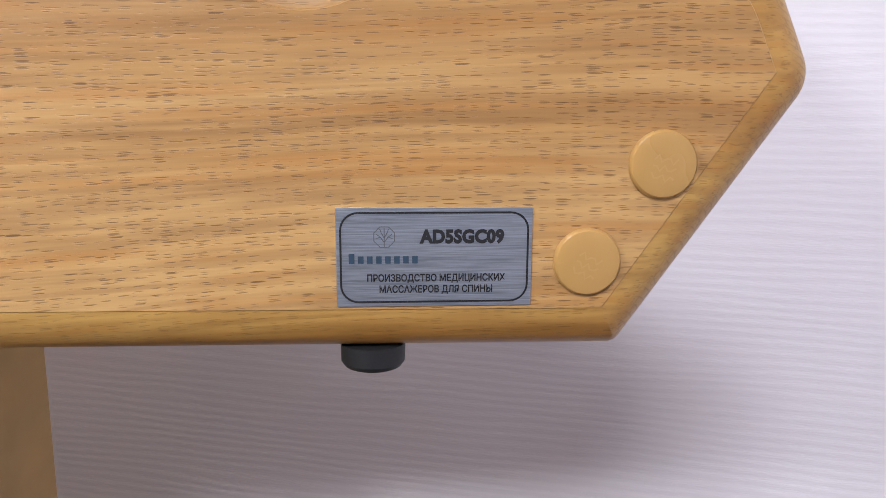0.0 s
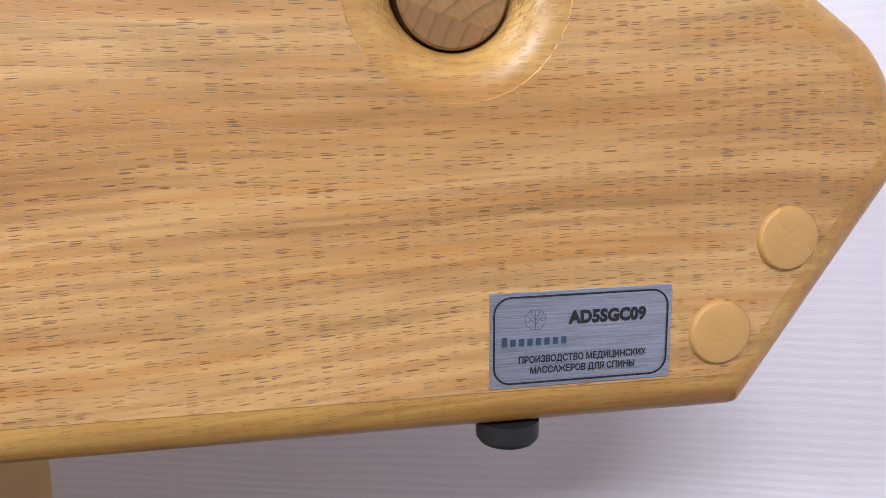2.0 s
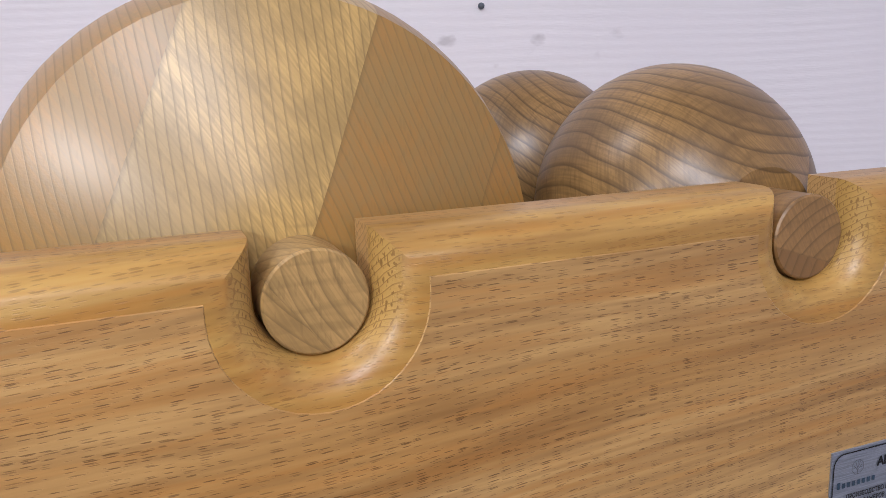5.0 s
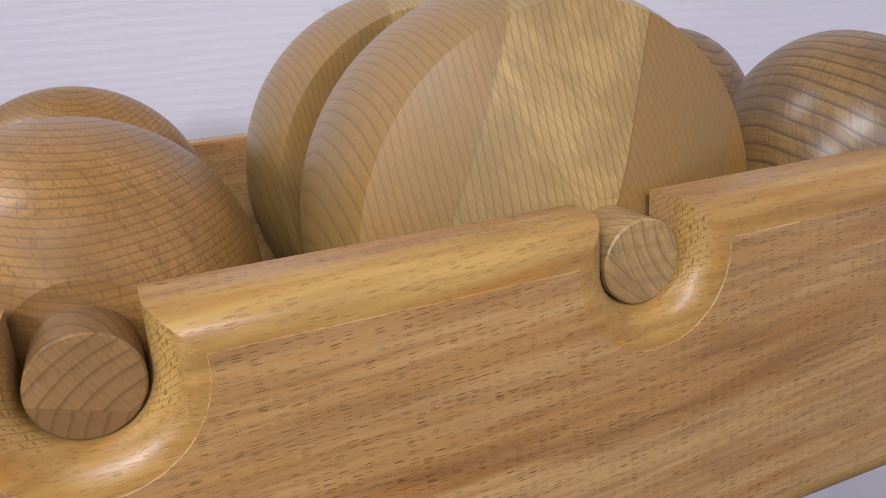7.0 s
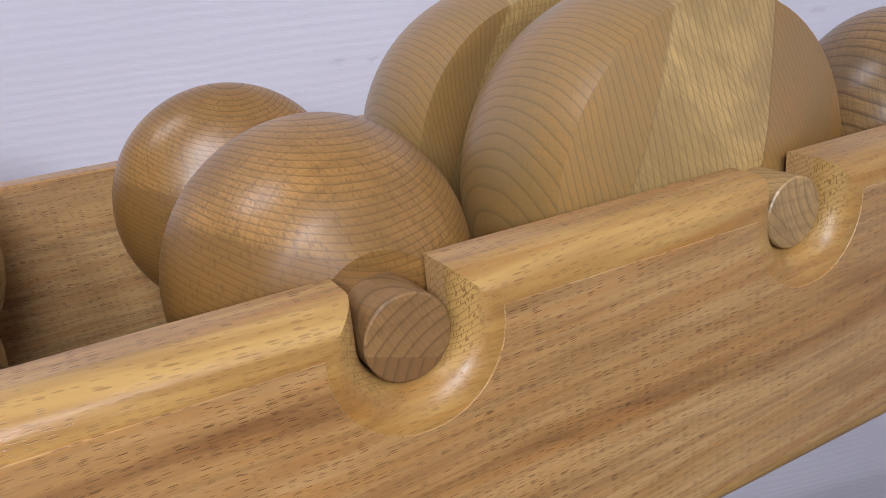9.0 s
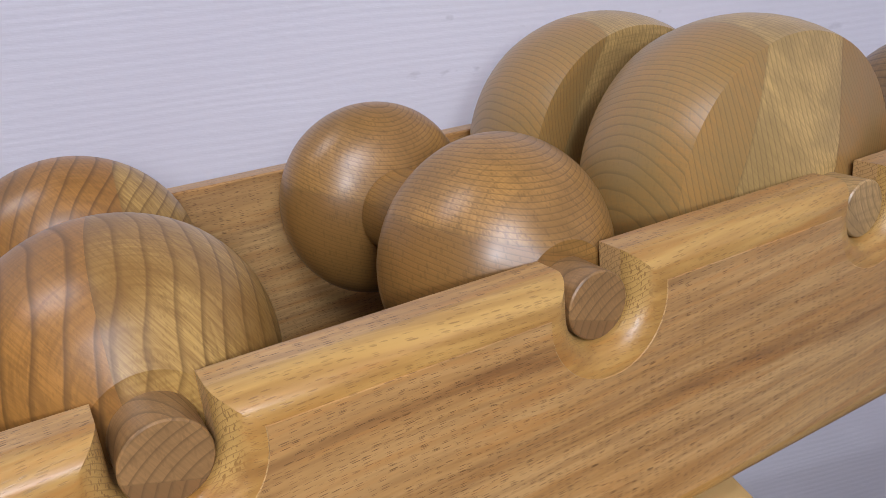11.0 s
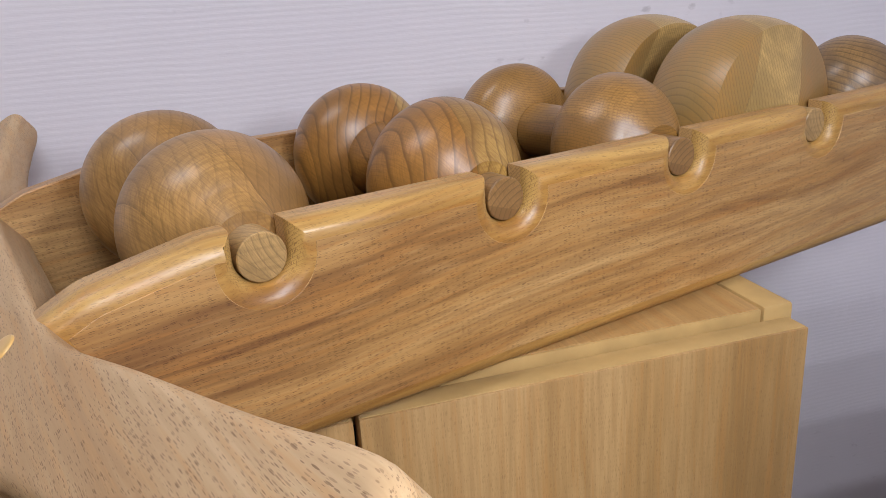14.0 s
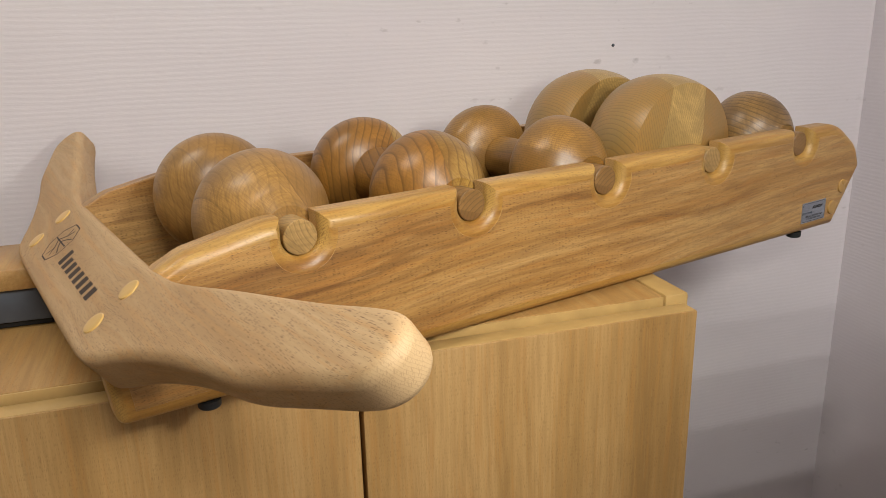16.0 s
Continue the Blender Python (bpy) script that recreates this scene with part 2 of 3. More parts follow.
def brushed():
    n = Nodes("brushed_aluminium")
    p = n.coords()
    streak = n.noise(n.mapped(p, (120, 6000, 6000)), 1.0, 3.0, 0.6)
    tone = n.mix(n.ramp(streak, (0.35, 0.0), (0.65, 1.0)), (0.36, 0.41, 0.50), (0.60, 0.66, 0.77))
    return n.done(tone, n.math("ADD", 0.30, n.math("MULTIPLY", streak, 0.2)), streak, 0.25, 0.9, 0.0001)


def wallpaper():
    """Painted ribbed wallpaper with a few smudges."""
    n = Nodes("lilac_wallpaper")
    p = n.coords()
    wob = n.noise(n.mapped(p, (7, 7, 30)), 1.0, 2.0)
    rib = n.math("SINE", n.math("ADD", n.math("MULTIPLY", n.add("ShaderNodeSeparateXYZ", Vector=p).outputs[2], 1150.0), n.math("MULTIPLY", wob, 14.0)))
    thread = n.noise(n.mapped(p, (130, 130, 900)), 1.0, 2.0)
    cloud = n.noise(n.mapped(p, (3, 3, 5)), 1.0, 3.0)
    smudge = n.math("MULTIPLY", n.ramp(n.noise(n.mapped(p, (45, 45, 75)), 1.0, 3.0), (0.66, 0.0), (0.76, 1.0)), n.ramp(n.noise(p, 4.0, 1.0), (0.5, 0.0), (0.62, 1.0)))
    tone = n.mix(n.ramp(cloud, (0.3, 0.0), (0.7, 1.0)), (0.755, 0.710, 0.755), (0.815, 0.775, 0.810))
    tone = n.mix(n.math("MULTIPLY", smudge, 0.4), tone, (0.30, 0.26, 0.27))
    return n.done(tone, 0.75, n.math("ADD", n.math("MULTIPLY", rib, 0.40), thread), 0.19, distance=0.0005)


ALUMINIUM = brushed()
WALL = wallpaper()

# ---- building helpers ----


def part(name, bm, material, parent=None, label="", smooth=True):
    """One mesh object from a bmesh, under a thing or a part; its vertices are given in the frame of the top thing."""
    mesh = bpy.data.meshes.new(name)
    bmesh.ops.recalc_face_normals(bm, faces=bm.faces)
    for f in bm.faces:
        f.smooth = smooth
    bm.to_mesh(mesh)
    bm.free()
    for m in material if isinstance(material, (list, tuple)) else (material,):
        mesh.materials.append(m)
    if smooth:
        mesh.set_sharp_from_angle(angle=radians(32))
    ob = new(name, mesh)
    ob.parent = parent
    return tagged(ob, label=label) if label else ob


def thing(name, m, label, category, group="", kind=""):
    ob = new(name)
    ob.matrix_world = m
    ob.empty_display_size = 0.02
    return tagged(ob, label, category, group, kind)


def filleted(corners, grow=0.0, steps=10):
    """A closed outline from (x, z, radius) corners in anticlockwise order, moved inwards by grow; radii shrink or widen with it."""
    n = len(corners)
    pts = [Vector(c[:2]) for c in corners]
    lines = []
    for i in range(n):
        a, b = pts[i], pts[(i + 1) % n]
        d = (b - a).normalized()
        lines.append((a + Vector((-d.y, d.x)) * grow, d))
    moved, turns = [], []
    for i in range(n):
        (a, d), (b, e) = lines[i - 1], lines[i]
        cross = d.x * e.y - d.y * e.x
        t = ((b.x - a.x) * e.y - (b.y - a.y) * e.x) / cross
        moved.append(a + d * t)
        turns.append(cross)
    out = []
    for i in range(n):
        p, d, e = moved[i], lines[i - 1][1], lines[i][1]
        r = corners[i][2]
        r = max(r - grow, 0.0002) if turns[i] > 0 else r + grow
        if corners[i][2] == 0 and turns[i] > 0:
            out.append(p)
            continue
        bend = math.acos(max(-1, min(1, d.dot(e))))
        reach = r * math.tan(bend / 2)
        inward = Vector((-d.y, d.x)) if turns[i] > 0 else Vector((d.y, -d.x))
        centre = p - d * reach + inward * r
        start = p - d * reach - centre
        sign = 1 if turns[i] > 0 else -1
        for k in range(steps + 1):
            a = sign * bend * k / steps
            out.append(centre + Vector((start.x * math.cos(a) - start.y * math.sin(a), start.x * math.sin(a) + start.y * math.cos(a))))
    return out


def loft(bm, rings, close_start=True, close_end=True):
    rows = [[bm.verts.new(p) for p in ring] for ring in rings]
    for a, b in zip(rows, rows[1:]):
        for i in range(len(a)):
            j = (i + 1) % len(a)
            bm.faces.new((a[i], a[j], b[j], b[i]))
    if close_start:
        bm.faces.new(rows[0])
    if close_end:
        bm.faces.new(rows[-1])
    return rows


def lathe(bm, profile, place, steps=64):
    """Turns (along y, radius) pairs round the axis through place (x, z)."""
    rows = []
    for y, r in profile:
        if r < 1e-5:
            rows.append([bm.verts.new((place[0], y, place[1]))])
        else:
            rows.append([bm.verts.new((place[0] + r * math.cos(2 * math.pi * k / steps), y, place[1] + r * math.sin(2 * math.pi * k / steps))) for k in range(steps)])
    for a, b in zip(rows, rows[1:]):
        for k in range(steps):
            m = (k + 1) % steps
            if len(a) == 1:
                bm.faces.new((a[0], b[m], b[k]))
            elif len(b) == 1:
                bm.faces.new((a[k], a[m], b[0]))
            else:
                bm.faces.new((a[k], a[m], b[m], b[k]))


def slab(x0, x1, y0, y1, z0, z1, bevel=0.0, segments=2):
    bm = bmesh.new()
    bmesh.ops.create_cube(bm, size=1, matrix=Matrix.Translation(((x0 + x1) / 2, (y0 + y1) / 2, (z0 + z1) / 2)) @ Matrix.Diagonal((x1 - x0, y1 - y0, z1 - z0, 1)))
    if bevel:
        bmesh.ops.bevel(bm, geom=bm.edges[:], offset=bevel, segments=segments, affect="EDGES", profile=0.5)
    return bm


# ---- the room ----
# Cabinet and wall share one direction: BOX has its corner at the cabinet's front right top edge.
BOX = pose(-0.2105, -0.0405, 0.8392, 0, 0, -16.0)
DEEP, CORNER = 0.376, 0.534


def room():
    h0, h1 = -0.840, 1.660
    for name, box, mat, label in (
        ("wall_north", (-2.4, CORNER + 0.1, DEEP, DEEP + 0.1, h0, h1), WALL, "lilac painted wall with ribbed wallpaper"),
        ("wall_east", (CORNER, CORNER + 0.1, -2.6, DEEP, h0, h1), WALL, "lilac painted side wall in shade"),
        ("wall_west", (-2.5, -2.4, -2.6, DEEP + 0.1, h0, h1), ROOM, "plain beige room wall"),
        ("wall_south", (-2.5, CORNER + 0.1, -2.7, -2.6, h0, h1), ROOM, "plain beige room wall"),
        # Added out of view: blocks the deep tubes to band the lower wall with shadow.
        ("wall_partition", (0.0, CORNER, -0.49, -0.45, h0, 0.30), ROOM, "unseen low beige wall added to cast shade on the lower wall"),
        ("floor", (-2.5, CORNER + 0.1, -2.7, DEEP + 0.1, h0 - 0.1, h0), FLOOR, "grey linoleum floor"),
        ("ceiling", (-2.5, CORNER + 0.1, -2.7, DEEP + 0.1, h1, h1 + 0.1), CEILING, "white ceiling"),
    ):
        ob = part(name, slab(*box), mat, smooth=False)
        ob.matrix_world = BOX
        tagged(ob, label, name.split("_")[0], kind="structure")


room()


def cabinet():
    """Beech laminate cabinet: side panels, top board between them, doors in front."""
    ob = thing("cabinet", BOX, "beech laminate cabinet with closed doors under the massager", "cabinet")
    wide, deep, low = 0.83, 0.247, -0.840
    part("side_panel", slab(-0.021, 0, 0, deep, low, 0, 0.0025), EDGE_WOOD, ob)
    part("side_panel", slab(-wide, -wide + 0.021, 0, deep, low, 0, 0.0025), EDGE_WOOD, ob)
    part("top_board", slab(-wide + 0.022, -0.0222, 0.002, deep, -0.02, -0.0008, 0.0012), TOP_WOOD, ob)
    part("top_edge", slab(-wide + 0.0225, -0.0225, 0.0008, 0.0025, -0.019, -0.0016, 0.0004), EDGE_WOOD, ob)
    part("back_panel", slab(-wide + 0.021, -0.021, deep - 0.006, deep - 0.001, low, -0.021), EDGE_WOOD, ob)
    part("floor_board", slab(-wide + 0.021, -0.021, 0.004, deep - 0.006, low + 0.06, low + 0.076), EDGE_WOOD, ob)
    part("plinth", slab(-wide + 0.021, -0.021, 0.02, 0.036, low, low + 0.06), EDGE_WOOD, ob)
    w = 0.2660
    for k in range(3):
        x1 = -0.006 - k * w
        door = part("door", slab(x1 - w + 0.0028, x1, -0.0205, -0.0025, low + 0.05, -0.0070, 0.0012), CABINET_WOOD, ob)
        part("edge_band", slab(x1 - w + 0.004, x1 - 0.0012, -0.0192, -0.0038, -0.0075, -0.0066, 0.0003), EDGE_WOOD, door)
    # Black sheet standing in for the shade seen through the door gaps.
    part("inside_shade_sheet", slab(-wide + 0.03, -0.03, 0.0035, 0.005, low + 0.08, -0.024), DARK, ob)


def desk_box():
    """A slate plastic box with a beech board on it, at the back of the cabinet."""
    box = thing("storage_box", BOX @ pose(-0.62, 0.165, 0, 0, 0, 0), "low slate grey plastic box standing on the cabinet", "box")
    part("tray", slab(-0.17, 0.15, -0.05, 0.017, 0.004, 0.030, 0.002), SLATE, box)
    part("base", slab(-0.168, 0.148, -0.047, 0.015, 0, 0.0042), DARK, box)
    board = part("wooden_board", slab(-0.17, 0.155, -0.055, 0.020, 0, 0.0155, 0.0012), TOP_WOOD)
    board.matrix_world = BOX @ pose(-0.62, 0.165, 0.0302)
    tagged(board, "beech laminate board lying on the grey box", "board")


def black_mat():
    ob = part("rubber_mat", slab(-0.44, -0.05, 0.075, 0.222, 0, 0.0028, 0.001), MAT)
    ob.matrix_world = BOX @ pose(0, 0, 0)
    tagged(ob, "thin black mat lying on the cabinet under the rollers", "mat")


black_mat()


def nail():
    bm = bmesh.new()
    lathe(bm, [(0.0, 0.0), (0.0, 0.0019), (-0.0012, 0.0018), (-0.002, 0.0010), (-0.0022, 0)], (0, 0), 20)
    ob = part("nail_head", bm, SLATE)
    ob.matrix_world = BOX @ pose(0.139, DEEP, 0.171)
    tagged(ob, "small dark nail head in the wall", "nail")


cabinet()
desk_box()
nail()

# ---- the massager ----
WIDE, THICK, ROUND = 0.217, 0.0205, 0.0098
TOP, BOTTOM, NOTCH, AXLE = 0.9422, 0.8397, 0.9293, 0.9284
SLOTS = [-0.006 - 0.127 * k for k in range(5)]
SLOT_R = 0.0121
BASE = Matrix.Translation((-0.26, WIDE / 2, BOTTOM))
BACK = BASE.inverted()
massager = thing("back_massager", BASE, "long beech back massager with a horned handle lying on the cabinet", "massager")


def rail_corners():
    """The side rail's outline, anticlockwise, as (x, z, radius)."""
    c = [(-0.6295, BOTTOM, 0.006), (0.0590, BOTTOM, 0.004), (0.0978, 0.8962, 0.009), (0.0873, 0.919, 0.03), (0.052, TOP, 0.05)]
    for x in SLOTS:
        c += [(x + SLOT_R, TOP, 0), (x + SLOT_R, NOTCH - SLOT_R, SLOT_R), (x - SLOT_R, NOTCH - SLOT_R, SLOT_R), (x - SLOT_R, TOP, 0)]
    return c + [(-0.536, TOP, 0.05), (-0.584, 0.9322, 0.03), (-0.6050, 0.9215, 0), (-0.5945, 0.8986, 0.001), (-0.6335, 0.8700, 0.003)]


def rail(outer, inner):
    """A rail from its rounded outer face (y) to its flat inner face."""
    s = 1 if inner > outer else -1
    corners = rail_corners()
    rings = []
    for k in range(9):
        a = math.pi / 2 * k / 8
        d, y = ROUND * (1 - math.sin(a)), ROUND * (1 - math.cos(a))
        rings.append((d, y + 0.0003))
    rings = [(ROUND + 0.0002, 0.0)] + rings + [(0.0, THICK - 0.0008), (0.0008, THICK)]
    bm = bmesh.new()
    loft(bm, [[(p.x, outer + s * y, p.y) for p in filleted(corners, d)] for d, y in rings])
    for f in bm.faces:
        near = [abs(v.co.y - outer) for v in f.verts]
        f.material_index = 1 if max(near) > 0.0004 and min(near) < ROUND and len(f.verts) == 4 else 0
    bmesh.ops.remove_doubles(bm, verts=bm.verts, dist=3e-6)
    ngons = [f for f in bm.faces if len(f.verts) > 4]
    bmesh.ops.triangulate(bm, faces=ngons)
    bm.transform(BACK)
    return part("side_rail", bm, (RAIL_WOOD, EDGE_LACQUER), massager)


def button(name, m, radius, rise, material, parent, steps=40):
    """A low domed cap, rising along the pose's z."""
    bm = bmesh.new()
    profile = [(0.0, radius), (rise * 0.35, radius), (rise * 0.62, radius * 0.985), (rise * 0.85, radius * 0.93), (rise * 0.97, radius * 0.8), (rise, radius * 0.5), (rise, 0.0)]
    lathe(bm, profile, (0, 0), steps)
    bm.transform(BACK @ m @ Matrix.Rotation(radians(90), 4, "X"))
    return part(name, bm, material, parent)


SLOPE = radians(36)
HAND = Matrix(((0, -math.cos(SLOPE), -math.sin(SLOPE), -0.614), (1, 0, 0, 0), (0, -math.sin(SLOPE), math.cos(SLOPE), 0.9165), (0, 0, 0, 1)))
HAND_THICK = 0.031


def handle():
    """The horned handle board: its face lies in HAND's plane (x across, y down the slope, z out)."""
    half = [(WIDE / 2, -0.016), (0.04, -0.016), (0.0, -0.017), (-0.03, -0.0215), (-0.08, -0.036), (-0.14, -0.052), (-0.172, -0.062), (-0.188, -0.065), (-0.198, -0.061), (-0.203, -0.052), (-0.202, -0.042), (-0.193, -0.032),
            (-0.166, -0.019), (-0.135, -0.005), (-0.108, 0.002), (-0.08, 0.010), (-0.055, 0.019), (-0.036, 0.028), (-0.02, 0.037), (-0.004, 0.0415), (0.04, 0.0425), (WIDE / 2, 0.0425)]
    full = half + [(WIDE - x, s) for x, s in reversed(half[1:-1])]
    n = len(full)
    line = []
    for i in range(n):
        p0, p1, p2, p3 = (Vector(full[(i + k) % n]) for k in (-1, 0, 1, 2))
        for k in range(4):
            t = k / 4
            line.append(0.5 * (2 * p1 + (p2 - p0) * t + (2 * p0 - 5 * p1 + 4 * p2 - p3) * t * t + (3 * p1 - p0 - 3 * p2 + p3) * t ** 3))
    m = len(line)
    area = sum(line[i].x * line[(i + 1) % m].y - line[(i + 1) % m].x * line[i].y for i in range(m))
    side = 1 if area > 0 else -1
    normals = []
    for i in range(m):
        d = (line[(i + 1) % m] - line[i - 1]).normalized()
        normals.append(Vector((-d.y, d.x)) * side)

    def horn(x):
        return min(1.0, max(0.0, (max(-x, x - WIDE) - 0.01) / 0.09))

    def ring(inset, depth):
        out = []
        for p, q in zip(line, normals):
            g = horn(p.x)
            r = (0.005 + 0.0015 * g) if depth <= 1 else (0.007 + 0.004 * g)
            a = p + q * (r * inset)
            z = -r * depth if depth <= 1 else -HAND_THICK * (1 - 0.14 * g) + r * (2 - depth)
            out.append((a.x, a.y, z))
        return out

    rings = []
    for k in range(7):
        a = math.pi / 2 * k / 6
        rings.append(ring(1 - math.sin(a), 1 - math.cos(a)))
    for k in range(7):
        a = math.pi / 2 * k / 6
        rings.append(ring(1 - math.cos(a), 1 + math.sin(a)))
    bm = bmesh.new()
    loft(bm, rings)
    bmesh.ops.triangulate(bm, faces=[f for f in bm.faces if len(f.verts) > 4])
    bm.transform(BACK @ HAND)
    ob = part("handle", bm, HANDLE_WOOD, massager, "pale unlacquered beech handle board with two curved horns")
    for x in (0.0085, WIDE - 0.010):
        for s in (0.0, 0.0245):
            button("screw_cap", HAND @ pose(x, s, -0.0005), 0.0068, 0.0016, LIT_CAP, massager)
    return ob


def strip(points, width, m, thick=0.00012, closed=False):
    """A flat printed line through points (x, y) of the plane m."""
    bm = bmesh.new()
    pts = [Vector(p) for p in points]
    n = len(pts)
    left, right = [], []
    for i, p in enumerate(pts):
        a = pts[i - 1] if closed or i else p
        b = pts[(i + 1) % n] if closed or i < n - 1 else p
        d = (b - a).normalized()
        q = Vector((-d.y, d.x)) * width / 2
        left.append(bm.verts.new((p.x + q.x, p.y + q.y, thick)))
        right.append(bm.verts.new((p.x - q.x, p.y - q.y, thick)))
    for i in range(n if closed else n - 1):
        j = (i + 1) % n
        bm.faces.new((left[i], left[j], right[j], right[i]))
    bm.transform(BACK @ m)
    return bm


def emblem(m, size, material, parent, w):
    """The maker's sign as plain lines: an eight-sided ring with a branching stem."""
    ring = [(size * math.cos(math.pi / 8 + k * math.pi / 4), size * math.sin(math.pi / 8 + k * math.pi / 4)) for k in range(8)]
    part("emblem_ring", strip(ring, w, m, closed=True), material, parent, smooth=False)
    for pts in ([(0, -0.92), (0, 0.8)], [(0, -0.5), (-0.35, 0.0), (-0.7, 0.25)], [(0, -0.5), (0.35, 0.0), (0.7, 0.25)], [(0, -0.1), (-0.25, 0.35), (-0.4, 0.75)], [(0, -0.1), (0.25, 0.35), (0.4, 0.75)], [(-0.35, 0), (-0.75, -0.15)], [(0.35, 0), (0.75, -0.15)]):
        part("emblem_branch", strip([(x * size, y * size) for x, y in pts], w, m), material, parent, smooth=False)


def word_bar(width, height, m, material, parent, letters):
    """The maker's name as a row of plain rounded bars."""
    step = width / letters
    for k in range(letters):
        tall = height * (1.35 if k == 0 else 1.0)
        x = -width / 2 + step * (k + 0.5)
        part("name_bar", strip([(x, -height / 2), (x, -height / 2 + tall)], step * 0.62, m), material, parent, smooth=False)


def lettering(name, text, height, m, material, parent, stretch=1.0, bold=0.0, spread=1.0):
    """Readable print as flat letter shapes."""
    curve = bpy.data.curves.new(name, "FONT")
    curve.body, curve.size, curve.align_x, curve.align_y, curve.offset = text, height, "CENTER", "CENTER", bold
    curve.resolution_u, curve.space_character = 3, spread
    carrier = new(name, curve)
    mesh = bpy.data.meshes.new_from_object(carrier.evaluated_get(bpy.context.evaluated_depsgraph_get()))
    bpy.data.objects.remove(carrier)
    bpy.data.curves.remove(curve)
    mesh.transform(BACK @ m @ Matrix.Translation((0, 0, 0.00013)) @ Matrix.Diagonal((stretch, 1, 1, 1)))
    mesh.materials.clear()
    mesh.materials.append(material)
    ob = new(name, mesh)
    ob.parent = parent
    return ob


def name_plate():
    """The brushed aluminium type plate on the front rail."""
    m = Matrix.Translation((0.0195, 0, 0.8604)) @ Matrix.Rotation(radians(90), 4, "X") @ Matrix.Rotation(radians(0.3), 4, "Z")
    bm = slab(-0.0195, 0.0195, -0.0100, 0.0100, -0.0001, 0.0004, 0.0001, 1)
    bm.transform(BACK @ m)
    plate = part("name_plate", bm, ALUMINIUM, massager, "brushed aluminium type plate with black print", smooth=False)
    f = m @ Matrix.Translation((0, 0, 0.0004))
    c = [(-0.0186, -0.0090, 0.0035), (0.0186, -0.0090, 0.0035), (0.0186, 0.0090, 0.0035), (-0.0186, 0.0090, 0.0035)]
    part("printed_border", strip(filleted(c, 0.0, 8), 0.0004, f, closed=True), INK, plate, smooth=False)
    lettering("type_number", "AD5SGC09", 0.0036, f @ pose(0.0055, 0.0041, 0), INK, plate, 0.92, 0.00020, 1.05)
    lettering("caption_line", "ПРОИЗВОДСТВО МЕДИЦИНСКИХ", 0.0020, f @ pose(0.0003, -0.0042, 0), INK, plate, 0.82, 0.00005)
    lettering("caption_line", "МАССАЖЕРОВ ДЛЯ СПИНЫ", 0.0020, f @ pose(0.0003, -0.0065, 0), INK, plate, 0.82, 0.00005)
    word_bar(0.0143, 0.0015, f @ pose(-0.0102, -0.0004, 0), TEAL_INK, plate, 8)
    emblem(f @ pose(-0.0100, 0.0042, 0), 0.0022, PALE_INK, plate, 0.00016)


rail(0.0, THICK)
rail(WIDE, WIDE - THICK)
wooden_handle = handle()
emblem(HAND @ pose(0.162, 0.0120, 0, 0, 0, 90), 0.0165, BURN, wooden_handle, 0.0011)
word_bar(0.094, 0.0090, HAND @ pose(0.087, 0.0170, 0, 0, 0, 180), BURN, wooden_handle, 8)
name_plate()
FRONT = Matrix.Rotation(radians(90), 4, "X")
for x, z in ((0.0647, 0.8791), (0.0503, 0.8594)):
    cap = button("screw_cap", Matrix.Translation((x, 0.0002, z)) @ FRONT, 0.0069, 0.0018, CAP, massager)
    mark = Matrix.Translation((x, 0.0002 - 0.00175, z)) @ FRONT @ pose(0, 0, 0, 0, 0, 20 + 900 * x)
    for k in range(3):
        wave = [(-0.0026 + 0.0018 * k + 0.0007 * math.sin(2.4 * s + k), -0.0024 + 0.0008 * s) for s in range(7)]
        part("moulded_mark", strip(wave, 0.0004, mark), PALE_CAP, cap, smooth=False)
for x in (0.007, -0.578):
    for y in (0.0105, WIDE - 0.0105):
        bm = bmesh.new()
        lathe(bm, [(0.0, 0.0), (0.0, 0.0070), (-0.0040, 0.0069), (-0.0050, 0.0062), (-0.0055, 0.0050), (-0.0055, 0.0)], (0, 0), 36)
        bm.transform(BACK @ Matrix.Translation((x, y, BOTTOM)) @ Matrix.Rotation(radians(90), 4, "X"))
        part("rubber_foot", bm, RUBBER, massager, "black rubber foot")
part_bm = slab(0.045, 0.075, THICK, WIDE - THICK, 0.85, 0.89, 0.003)
part_bm.transform(BACK)
part("cross_bar", part_bm, RAIL_WOOD, massager)

# ---- the rollers ----


def dome(centre, radius, half, a0, a1, steps=14):
    return [(centre + half * math.sin(radians(a0 + (a1 - a0) * k / steps)), radius * math.cos(radians(a0 + (a1 - a0) * k / steps))) for k in range(steps + 1)]


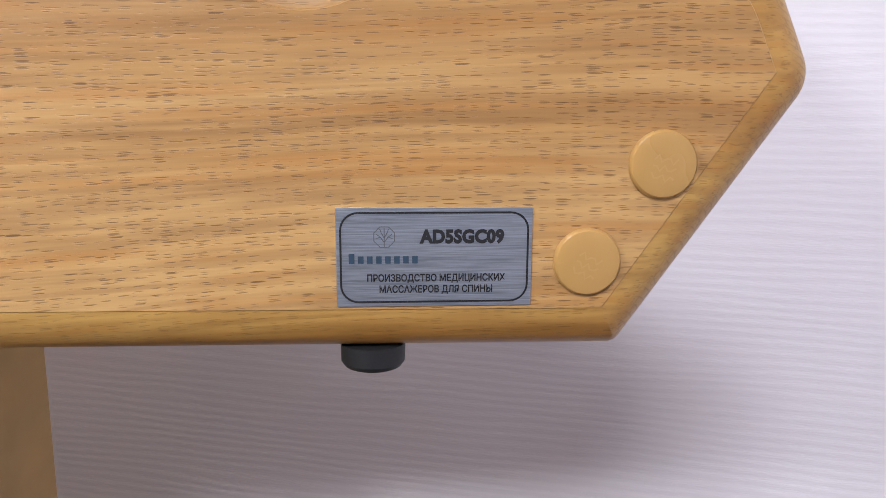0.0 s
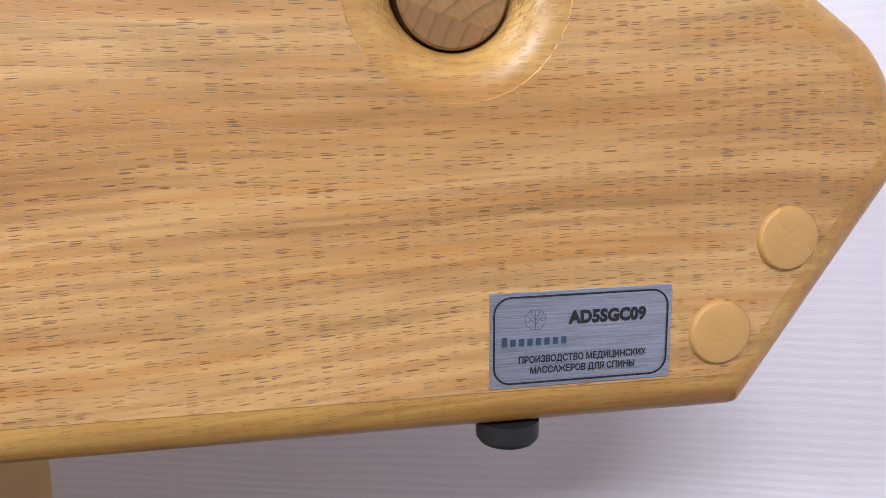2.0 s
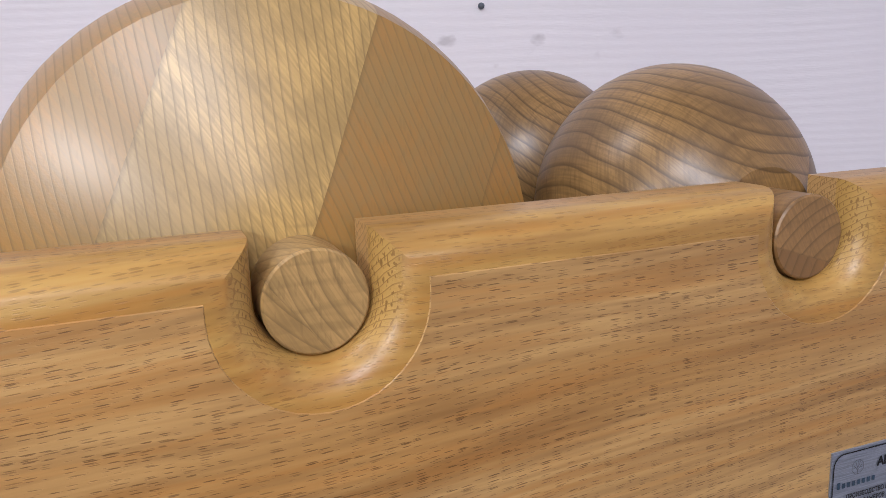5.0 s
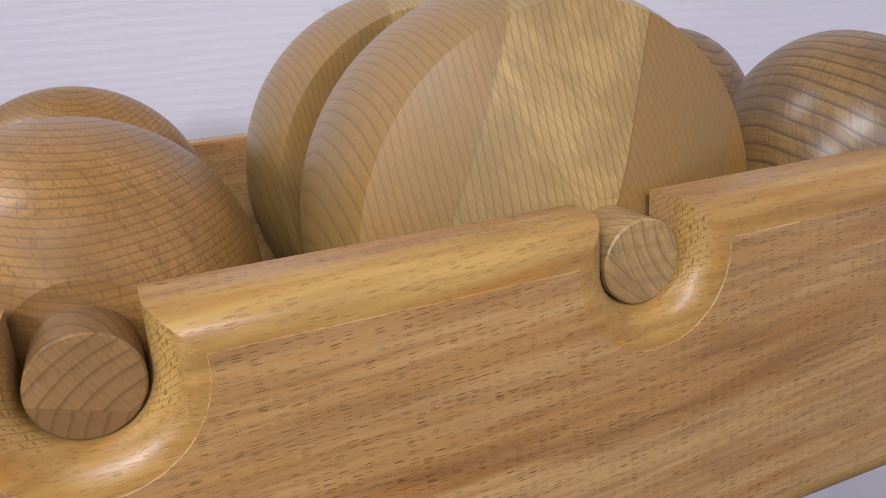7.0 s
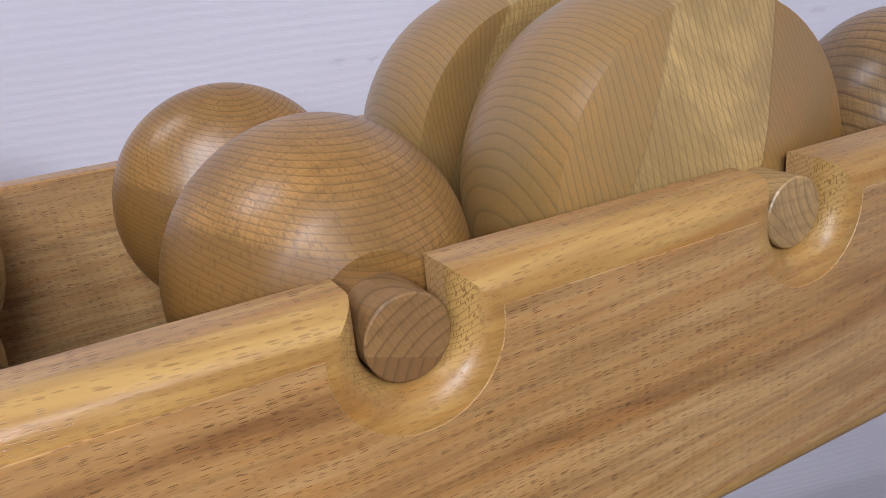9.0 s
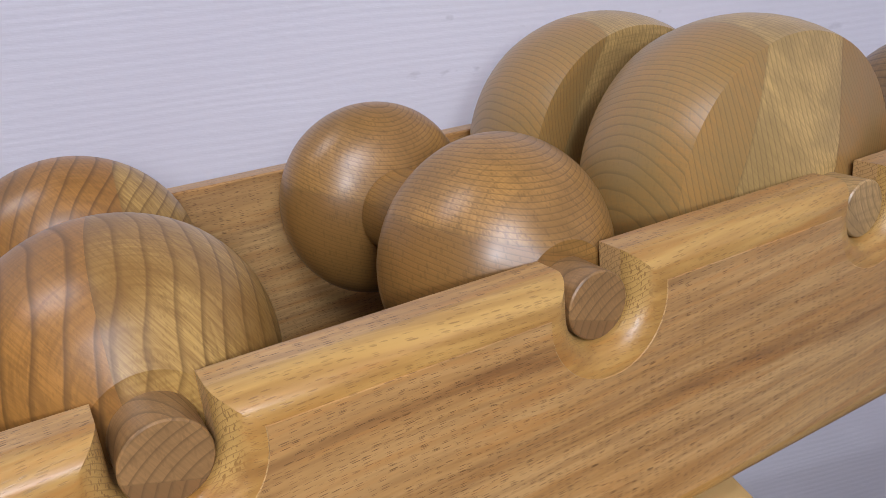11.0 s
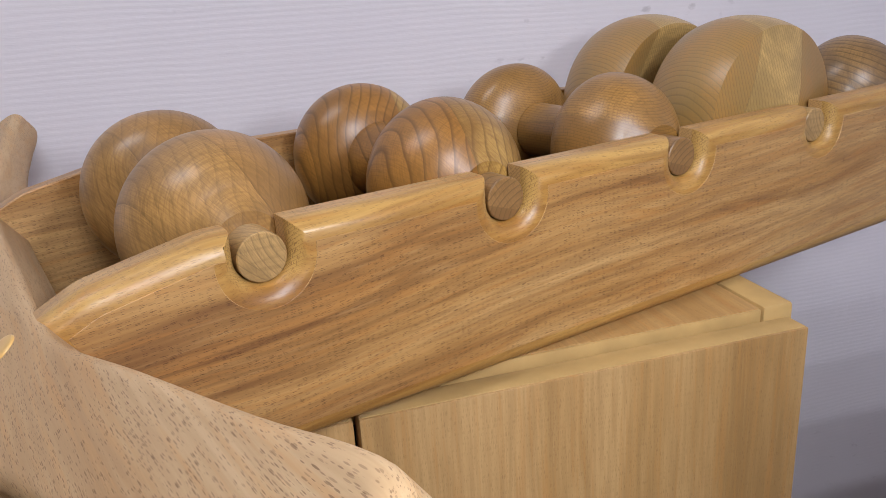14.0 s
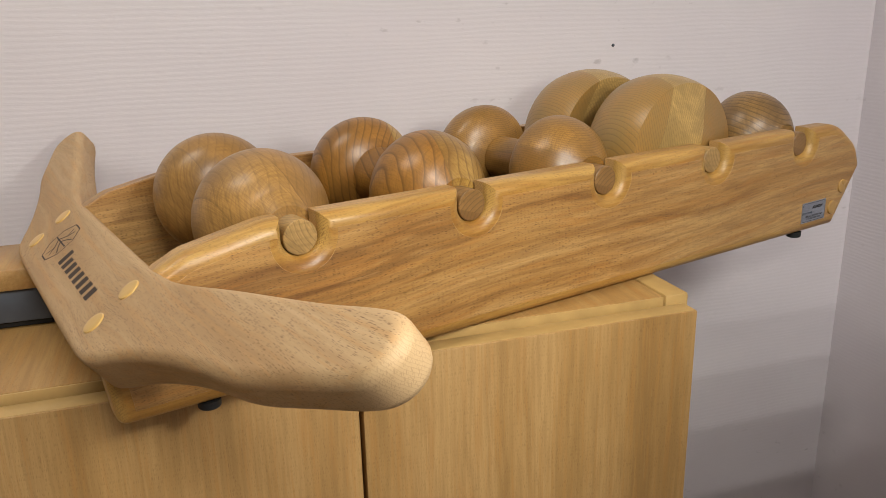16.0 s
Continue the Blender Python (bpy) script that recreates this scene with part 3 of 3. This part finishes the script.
def roller(x, label, material, radius, half, reach, neck, dowel):
    """A loose roller lying in a pair of slots: axle with two turned balls."""
    ob = thing("massage_roller", Matrix.Translation((x, WIDE / 2, AXLE)), label, "roller", "wooden rollers of the massager")
    mid = WIDE / 2
    bm = bmesh.new()
    r = 0.0110
    lathe(bm, [(-mid + 0.0062, 0.0), (-mid + 0.0062, r - 0.0005), (-mid + 0.0067, r), (mid - 0.0067, r), (mid - 0.0062, r - 0.0005), (mid - 0.0062, 0.0)], (0, 0), 48)
    part("axle", bm, dowel, ob)
    for s in (-1, 1):
        bm = bmesh.new()
        lathe(bm, [(s * y, q) for y, q in profile_of(radius, half, reach + ((0.003 if neck == "wheel" else 0.007) if s > 0 else 0), neck)], (0, 0), 72)
        part("ball", bm, material, ob)
    return ob


def profile_of(radius, half, reach, neck):
    """From the middle out to the rail: (distance from the middle, radius)."""
    outer = WIDE / 2 - THICK - 0.0013
    if neck == "wheel":
        a = math.degrees(math.asin(0.0285 / radius))
        edge = radius * math.cos(radians(a))
        rim = dome(reach, radius, radius, -a, a, 20)
        return [(0.0, 0.0185), (reach - 0.0285 + 0.010, 0.0190), (reach - 0.0285 + 0.002, edge - 0.009), (reach - 0.0285, edge - 0.003)] + rim + [(reach + 0.0292, edge - 0.002), (outer - 0.0025, 0.024), (outer, 0.0135), (outer, 0.0108)]
    inner = {"plain": [(0.0, 0.0135), (reach - half - 0.0005, 0.0142)], "flared": [(0.0, 0.0160), (0.004, 0.0172)], "neck": [(0.0, 0.0185), (reach - half + 0.0005, 0.0188), (reach - half + 0.0012, 0.0178)]}[neck]
    first = {"plain": -72, "flared": -58, "neck": -66}[neck]
    back = dome(reach, radius, half, first, 0, 16)[:-1]
    front = dome(reach, radius, min(radius * 0.96, (outer - reach - 0.0008) / math.sin(radians(58))), 0, 58, 16)
    return inner + back + front + [(outer, 0.0165), (outer, 0.0108)]


REACH = WIDE / 2 - 0.0640
roller(SLOTS[0], "turned brown striped wood roller with two balls", BALL_DARK, 0.0448, 0.036, REACH, "plain", AXLE_BROWN)
roller(SLOTS[1], "large pale laminated wood roller with two thick wheels", BALL_LIGHT, 0.0690, 0.0350, WIDE / 2 - 0.066, "wheel", AXLE_PALE)
roller(SLOTS[2], "tan turned wood roller with two balls and a neck", BALL_TAN, 0.0442, 0.026, REACH, "neck", AXLE_BROWN)
roller(SLOTS[3], "reddish striped wood roller with two balls", BALL_RED, 0.0450, 0.031, REACH, "flared", AXLE_BROWN)
roller(SLOTS[4], "pale pinkish wood roller with two balls", BALL_PINK, 0.0455, 0.033, REACH - 0.004, "flared", AXLE_PALE)
